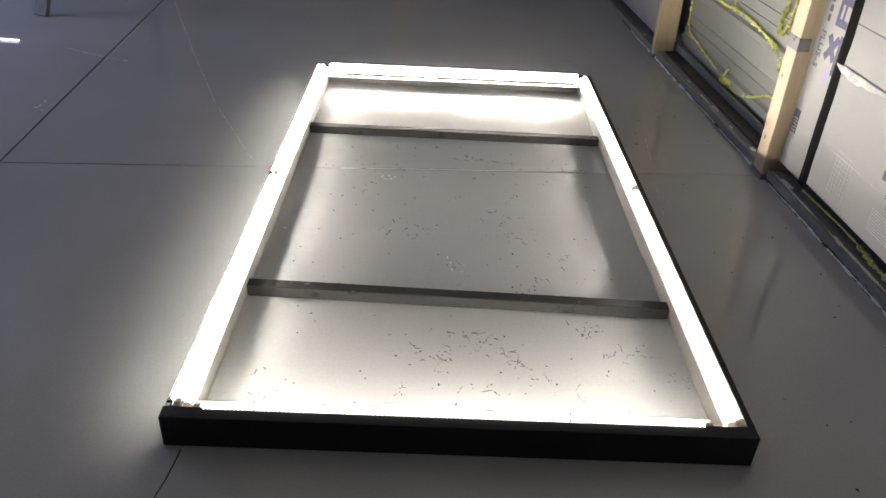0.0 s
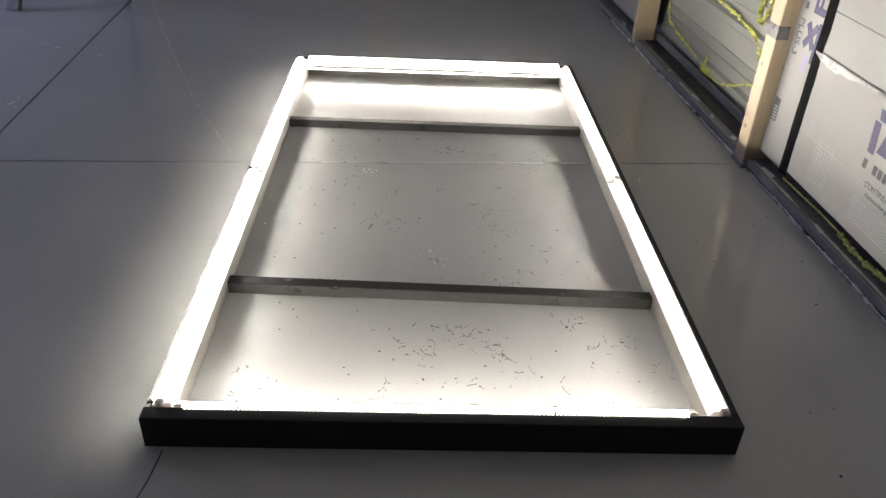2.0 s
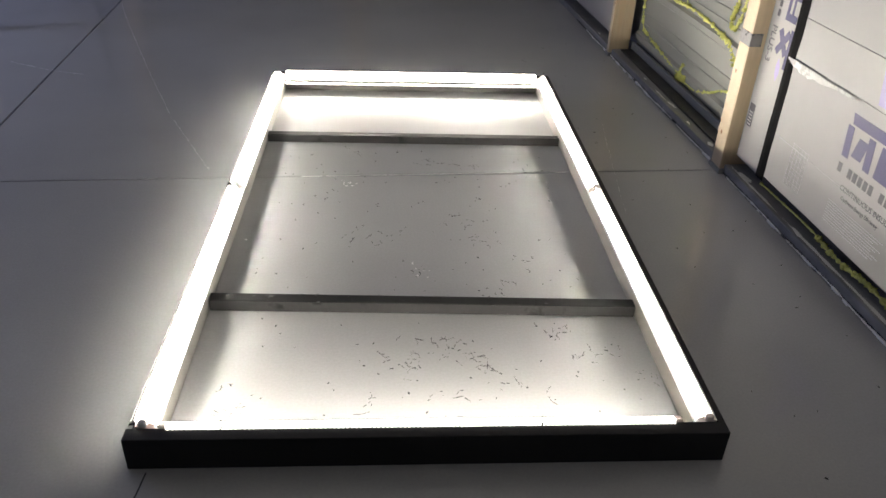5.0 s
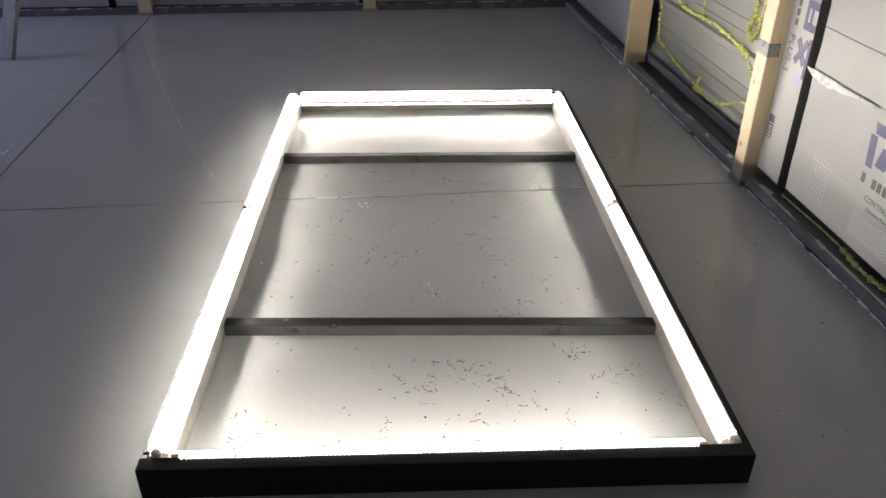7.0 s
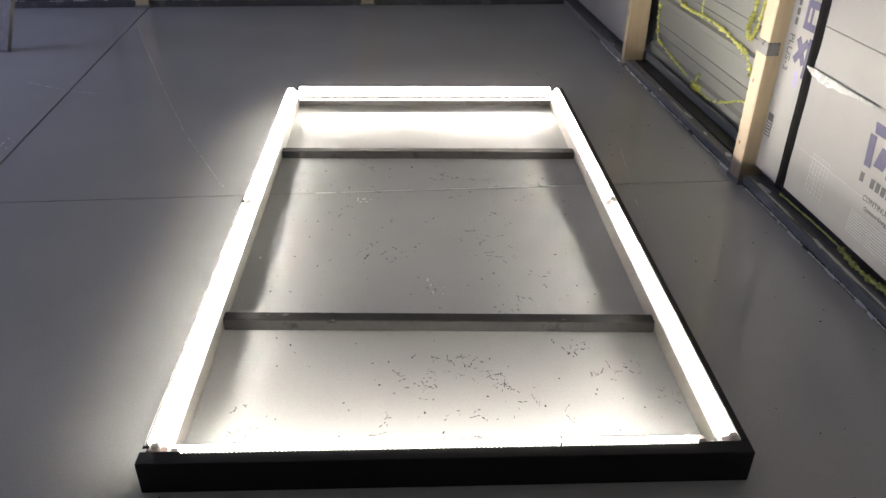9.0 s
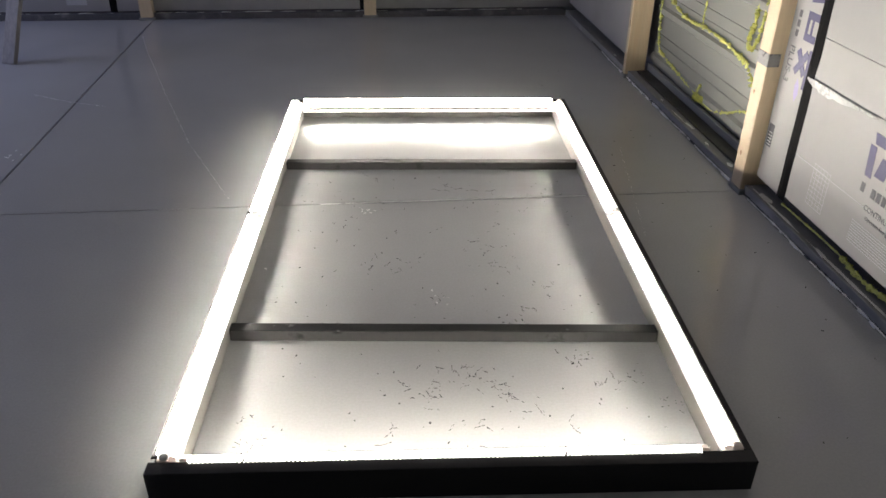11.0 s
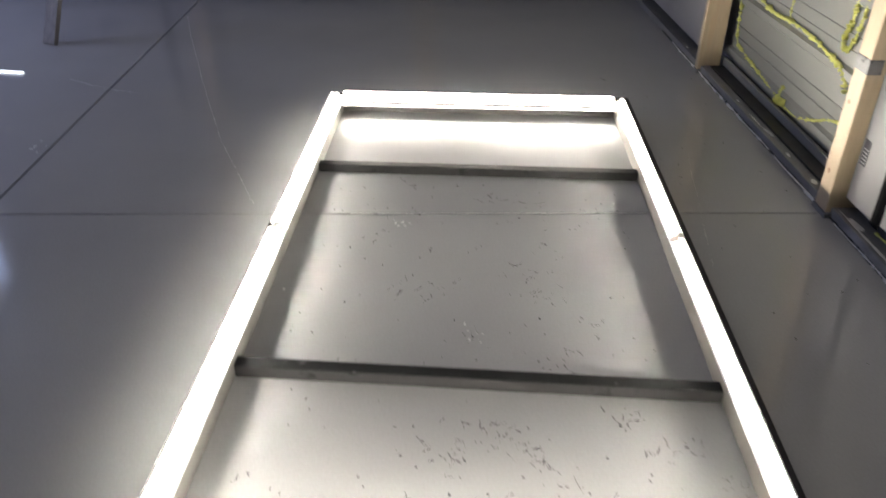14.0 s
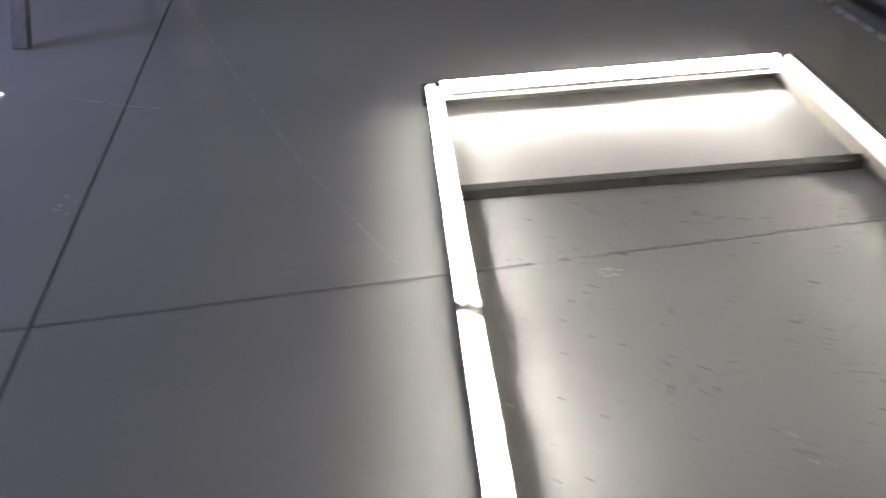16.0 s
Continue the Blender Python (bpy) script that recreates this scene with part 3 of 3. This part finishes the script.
b5 = board("b5", EAST(-1.204), 2.3, 0.075, TOP_Z - 0.035, "plain white foil-faced insulation board")
b6 = board("b6", EAST(4.579), 1.5, 0.06, TOP_Z - 0.035, "white foil-faced insulation board in shade")

# tall printing on the narrow board, read from the side
def stroke(e, xa, za, xb, zb, w, material, y=-0.0009):
    """A flat printed stroke from one point of the board to another."""
    d = Vector((xb - xa, 0, zb - za)).normalized()
    side = Vector((-d.z, 0, d.x)) * w / 2
    bm = bmesh.new()
    ends = [Vector((xa, 0, za)) - side, Vector((xa, 0, za)) + side, Vector((xb, 0, zb)) + side, Vector((xb, 0, zb)) - side]
    front = [bm.verts.new((p.x, y, p.z)) for p in ends]
    back = [bm.verts.new((p.x, 0.0, p.z)) for p in ends]
    bm.faces.new(front)
    for i in range(4):
        bm.faces.new((front[i], front[(i + 1) % 4], back[(i + 1) % 4], back[i]))
    return part("print_bar", bm, material, e)


stroke(b1, 0.064, 0.595, 0.128, 0.515, 0.027, M_PURPLE)
stroke(b1, 0.064, 0.515, 0.128, 0.595, 0.027, M_PURPLE, -0.0016)
stroke(b1, 0.141, 0.47, 0.141, 0.61, 0.017, M_PURPLE)
stroke(b1, 0.072, 0.645, 0.146, 0.645, 0.026, M_PURPLE)
stroke(b1, 0.072, 0.72, 0.146, 0.72, 0.026, M_PURPLE)
stroke(b1, 0.0805, 0.6585, 0.0805, 0.7065, 0.017, M_PURPLE)
stroke(b1, 0.112, 0.6585, 0.112, 0.7065, 0.013, M_PURPLE)
for z in (0.775, 0.83):
    stroke(b1, 0.072, z, 0.146, z + 0.012, 0.026, M_PURPLE)
for k in range(9):
    if k < 3:
        bar(b1, 0.012, 0.70 - k * 0.034, 0.03, 0.724 - k * 0.034)
bm = bmesh.new()
leaf = [(0.10, 0.50), (0.118, 0.475), (0.122, 0.445), (0.108, 0.415), (0.094, 0.44), (0.09, 0.47)]
vs = [bm.verts.new((x, -0.001, z)) for x, z in leaf]
bm.faces.new(vs)
part("leaf_print", bm, M_LILAC, b1)
bar(b1, -0.012, 0.2, 0.026, 0.29, M_INK, y=-0.0012, name="label_patch")
for k in range(5):
    bar(b1, -0.006, 0.207 + 0.012 * k, 0.022, 0.211 + 0.012 * k, M_GREYINK, y=-0.0018)
seam_tape(b1, 0.15, 0.204, 0.055, TOP_Z - 0.04, 1.5)
writing("PLUS-3", 0.046, pose(0.004, -0.0006, 0.60, 90, 90, 0), M_INK, b1)
# printing on the wide board
bar(b2, 0.44, 0.452, 0.62, 0.486, M_PURPLE, slant=-0.3)
bar(b2, 0.432, 0.345, 0.465, 0.445, M_PURPLE, slant=-0.12)
bar(b2, 0.475, 0.36, 0.525, 0.425, M_PURPLE, slant=0.25)
bar(b2, 0.545, 0.345, 0.578, 0.445, M_PURPLE, slant=-0.12)
bar(b2, 0.60, 0.345, 0.70, 0.445, M_PURPLE)
bar(b2, 0.72, 0.345, 0.78, 0.445, M_PURPLE)
for k in range(14):
    if k not in (1, 7):
        bar(b2, 0.432 + k * 0.028, 0.292, 0.452 + k * 0.028, 0.322)
writing("CONTINUOUS INSULATION", 0.026, pose(0.475, -0.0006, 0.245, 90), M_INK, b2)
writing("Optimum Energy Efficiency", 0.018, pose(0.495, -0.0006, 0.218, 90), M_INK, b2)
for k in range(9):
    bar(b2, 0.44, 0.19 - k * 0.009, 0.44 + 0.30 - 0.02 * (k % 3), 0.1925 - k * 0.009, M_GREYINK)
for k in range(10):
    bar(b2, 0.17, 0.12 + k * 0.0165, 0.272, 0.1212 + k * 0.0165, M_GREYINK)
for k in range(6):
    bar(b2, 0.17 + k * 0.0202, 0.12, 0.1712 + k * 0.0202, 0.27, M_GREYINK)
bar(b2, 0.0, 0.2505, 1.21, 0.252, M_GREYINK, name="crease")
bar(b2, 0.52, 0.545, 0.60, 0.655, M_LILAC, slant=-0.2)
# torn foil along the crease
bm = bmesh.new()
rng = random.Random(3)
nx = 60
rows_ = [[], []]
for i in range(nx + 1):
    x = 0.42 * i / nx
    wave = noise.noise(Vector((x * 24, 0.3, 0))) * 0.5 + 0.5
    fine_ = noise.noise(Vector((x * 90, 2.3, 0))) * 0.5 + 0.5
    rows_[0].append(bm.verts.new((x, -0.004 - 0.006 * fine_, 0.531 - 0.004 * wave)))
    rows_[1].append(bm.verts.new((x, -0.0015, 0.522 - (0.006 + 0.03 * math.exp(-((x - 0.12) / 0.13) ** 2)) * (0.4 + 0.45 * wave + 0.25 * fine_))))
for i in range(nx):
    bm.faces.new((rows_[0][i], rows_[0][i + 1], rows_[1][i + 1], rows_[1][i]))
part("torn_foil", bm, M_FOIL, b2, "crumpled shiny torn foil edge")
bar(b2, 0.0, 0.5305, 1.21, 0.532, M_INK, name="crease")
bar(b6, 0.55, 0.3, 0.63, 0.36, M_INK, name="printed_mark")

# sill along the right wall
sill = tagged(finish("sill_plate", box(2.017, BACK_Y, 0.0, 2.19, 4.52, 0.04, 0.004), M_SILL), "dark grey sill with pale caulk smears along the wall", "sill", kind="structure")
part("gasket", box(2.06, 1.5, 0.0404, 2.128, 2.95, 0.05, 0.003), M_RUBBER, sill, "black gasket strip")
bm = bead([(2.018, y, 0.004 + 0.001 * (i % 2)) for i, y in enumerate([-1 + 0.25 * k for k in range(20)])], 0.006, 4, 0.7)
part("caulk_line", bm, M_RUBBER, sill, "dark caulk along the floor")
rng = random.Random(11)
bm = bmesh.new()
for y, r, k in ((2.46, 0.005, 4), (2.1, 0.011, 5), (2.05, 0.008, 2), (1.86, 0.007, 4), (1.62, 0.013, 2), (1.5, 0.006, 4), (1.3, 0.013, 6), (1.12, 0.007, 9), (0.86, 0.011, 6), (0.6, 0.006, 8), (0.3, 0.009, 6), (3.3, 0.006, 6)):
    flake(bm, 2.034 + rng.uniform(0.0, 0.012), y, 0.0405, rng, r, k, math.pi / 2 + rng.uniform(-0.09, 0.09), 0.001)
for _ in range(34):
    y = rng.uniform(0.0, 3.6)
    flake(bm, 2.013 + rng.uniform(-0.004, 0.002), y, 0.0, rng, rng.uniform(0.002, 0.0045), rng.uniform(3, 14), math.pi / 2 + rng.uniform(-0.04, 0.04), 0.009)
for y0, y1, w in ((1.39, 1.0, 0.006), (0.96, 0.12, 0.0075), (2.3, 2.12, 0.004)):
    n = int((y0 - y1) / 0.012)
    rows_ = []
    for i in range(n + 1):
        y = y0 + (y1 - y0) * i / n
        half = w * (0.75 + 0.6 * noise.noise(Vector((y * 17, w * 100, 0)))) * min(1, 4 * i / n + 0.1, 4 * (n - i) / n + 0.1)
        mid = 2.034 + 0.003 * noise.noise(Vector((y * 5, 1, 0)))
        rows_.append((bm.verts.new((mid - half, y, 0.0418)), bm.verts.new((mid + half, y, 0.0418))))
    for (p, q), (r, t) in zip(rows_, rows_[1:]):
        bm.faces.new((p, q, t, r))
part("caulk_smear", bm, M_PATCH, sill, "pale torn caulk smears")
bm = bmesh.new()
for y0, y1 in ((3.5, 2.6), (2.52, 1.98), (1.92, 1.5), (1.36, 0.9), (0.86, 0.2), (0.1, -0.8)):
    pts_ = [(2.009 + 0.0025 * math.sin(13 * (y0 + (y1 - y0) * k / 6)), y0 + (y1 - y0) * k / 6, 0.009) for k in range(7)]
    bead(pts_, 0.0026, int(y0 * 10) + 50, 0.9, 10, 5, bm=bm)
part("caulk_edge", bm, M_PATCH, sill, "thin pale edge of torn caulk")

# siding seen between the studs, with horizontal ribs
bm = bmesh.new()
prof = [(0.0, 0.045)]
z = 0.045
while z < 2.6:
    for dz, d in ((0.05, 0.0), (0.062, -0.016), (0.092, -0.016), (0.104, 0.0), (0.16, 0.0), (0.163, 0.004), (0.166, 0.0), (0.215, 0.0), (0.218, 0.004), (0.221, 0.0), (0.268, 0.0)):
        prof.append((d, z + dz))
    z += 0.27
prof += [(0.03, z), (0.03, 0.045)]
extrude_profile(prof, 1.54, bm, 0.0)
siding = tagged(finish("siding", bm, M_METAL), "pale ribbed metal siding between the studs", "siding", kind="structure")
siding.matrix_basis = pose(2.165, 2.99, 0, 0, 0, -90)
trim = tagged(finish("trim", box(2.13, 1.46, 0.04, 2.148, 2.98, 0.085, 0.004), M_METAL), "grey metal base trim under the siding", "trim", kind="structure")

SP = 2.152
beads = [
    ([(SP, 2.93, 0.70), (SP, 2.95, 0.52), (SP, 2.935, 0.345), (SP, 2.90, 0.20), (SP, 2.75, 0.165), (SP, 2.5, 0.135), (SP, 2.29, 0.115)], 0.0075),
    ([(SP, 2.29, 0.115), (SP, 2.15, 0.10), (SP, 1.98, 0.14), (SP, 1.80, 0.21), (SP, 1.60, 0.24)], 0.0065),
    ([(SP, 2.90, 0.50), (SP, 2.6, 0.435), (SP, 2.3, 0.445), (SP, 2.05, 0.43), (SP, 1.85, 0.40), (SP, 1.78, 0.33)], 0.0105),
    ([(SP, 1.86, 0.66), (SP, 1.87, 0.57), (SP, 1.895, 0.50), (SP, 1.86, 0.47), (SP, 1.82, 0.52), (SP, 1.80, 0.6), (SP, 1.79, 0.7)], 0.009),
    ([(SP - 0.01, 2.27, 0.115), (SP - 0.02, 2.265, 0.15), (SP - 0.015, 2.25, 0.19)], 0.006),
    ([(SP - 0.005, 2.36, 0.43), (SP - 0.015, 2.35, 0.5), (SP - 0.012, 2.345, 0.58)], 0.004),
    ([(SP - 0.01, 2.30, 0.118), (SP - 0.012, 2.26, 0.112), (SP - 0.01, 2.22, 0.12)], 0.013),
]
for i, (pts, r) in enumerate(beads):
    tagged(finish("foam_bead", bead(pts, r * 0.6, 20 + i, 2.1, 22, 8), M_SPRAY), "yellow-green bead of dried spray foam on the siding", "spray foam", "spray foam beads")
tagged(finish("foam_bead", bead([(2.062, y, 0.066 + 0.004 * math.sin(9 * y)) for y in (1.2, 1.05, 0.9, 0.75)], 0.0045, 40, 0.8), M_SPRAY), "thin olive bead of spray foam under the board", "spray foam", "spray foam beads")
tagged(finish("foam_bead", bead([(2.06, y, 0.064 + 0.008 * math.sin(17 * y)) for y in (0.78, 0.7, 0.6, 0.5, 0.4, 0.28, 0.1, -0.2)], 0.0075, 41, 1.3), M_SPRAY), "lumpy yellow-green spray foam under the board", "spray foam", "spray foam beads")

# ---- far wall ----
NORTH = lambda x: pose(x, WALL_Y, 0)
c1 = board("c1", NORTH(-4.2), 2.9, 0.055, 1.5, "white foil-faced insulation board with faded printing")
c4 = board("c4", NORTH(WX1 + 0.02), -1.3 - WX1 - 0.02, 1.502, TOP_Z, "plain white foil-faced insulation board beside the window")
c5 = board("c5", NORTH(-4.2), WX0 + 4.18, 1.502, TOP_Z, "plain white foil-faced insulation board beside the window")
c2 = board("c2", NORTH(-1.298), 1.78, 0.055, TOP_Z, "white foil-faced insulation board behind the studs")
c3 = board("c3", NORTH(0.484), 1.6, 0.055, TOP_Z, "white foil-faced insulation board with small black printing")
seam_tape(c1, 2.885, 2.935, 0.05, 1.49, 4.5)
seam_tape(c2, 1.77, 1.8, 0.05, TOP_Z - 0.01, 7.5)
for k in range(4):
    bar(c1, 2.02 + 0.13 * k, 0.225, 2.05 + 0.13 * k, 0.32, M_PURPLE, slant=0.1)
    bar(c1, 2.065 + 0.13 * k, 0.225, 2.09 + 0.13 * k, 0.30, M_PURPLE, slant=-0.15)
for k in range(13):
    if k not in (1, 7):
        bar(c1, 2.03 + 0.042 * k, 0.155, 2.058 + 0.042 * k, 0.185)
bar(c1, 2.59, 0.10, 2.73, 0.165, M_GREYINK, name="label_patch")
for k in range(13):
    if k not in (1, 7):
        bar(c3, 0.62 + 0.045 * k, 0.12, 0.648 + 0.045 * k, 0.15)
sill2 = tagged(finish("sill_plate", box(LEFT_X, 4.525, 0.0, 2.02, 4.61, 0.045, 0.004), M_CHARCOAL), "dark grey sill along the far wall", "sill", kind="structure")
bm = bmesh.new()
for _ in range(40):
    flake(bm, rng.uniform(-2.6, 1.9), 4.535 + rng.uniform(0, 0.015), 0.0455, rng, rng.uniform(0.004, 0.01), rng.uniform(2, 9), rng.uniform(-0.1, 0.1), 0.001)
part("caulk_smear", bm, M_PATCH, sill2, "pale caulk smears")

# ---- leaning board at the far left ----
e = thing("leaning_board", pose(-1.622, 3.46, 0), "weathered grey board leaning with its foot on the floor", "board")
foot, head_ = Vector((0, 0, 0)), Vector((0.42, 1.0, 2.3))
tall = (head_ - foot).length
bm = box(-0.044, -0.004, 0.0, 0.044, 0.012, tall, 0.002)
box(-0.044, -0.02, 0.0, -0.014, -0.003, tall, 0.003, bm=bm)
box(0.004, -0.02, 0.0, 0.044, -0.003, tall, 0.003, bm=bm)
q = (head_ - foot).to_track_quat("Z", "Y").to_matrix().to_4x4()
bmesh.ops.transform(bm, matrix=q, verts=bm.verts)
for v in bm.verts:
    v.co.z = max(v.co.z, 0.0)
part("plank", bm, M_GREYWOOD, e)

# ---- two glowing strips at the far left, for a lamp's reflection in the floor ----
for x, y, a in ((-1.54, 2.95, 171), (-1.99, 3.34, 171)):
    e = thing("floor_streak", pose(x, y, 0, 0, 0, a), "glowing cool white strip laid on the floor for a lamp's reflection", "tube lamp", "floor tubes")
    part("housing", box(0.0, -0.009, 0.0, 1.2, 0.009, 0.003, 0.001), M_HOUSING, e)
    prof = [(-0.009, 0.0032)] + [(-0.009 * math.cos(t), 0.0032 + 0.007 * math.sin(t)) for t in [math.pi * i / 8 for i in range(1, 8)]] + [(0.009, 0.0032)]
    part("diffuser", extrude_profile(prof, 1.18, x0=0.01), M_COOL, e, "glowing cool white diffuser", True)

# ---- hairline crack by the near end of the frame ----
bm = bmesh.new()
rng = random.Random(5)
rail = []
for i in range(15):
    x, y = 0.016 - 0.02 * i / 3 + rng.uniform(-0.003, 0.003), -0.045 - 0.045 * i
    w = 0.0016 * rng.uniform(0.6, 1.3)
    rail.append((bm.verts.new((x - w, y, 0.0004)), bm.verts.new((x + w, y, 0.0004))))
for (a, b), (c, d) in zip(rail, rail[1:]):
    bm.faces.new((a, b, d, c))
tagged(finish("floor_crack", bm, M_JOINT), "thin dark hairline crack in the floor", "crack", kind="structure")
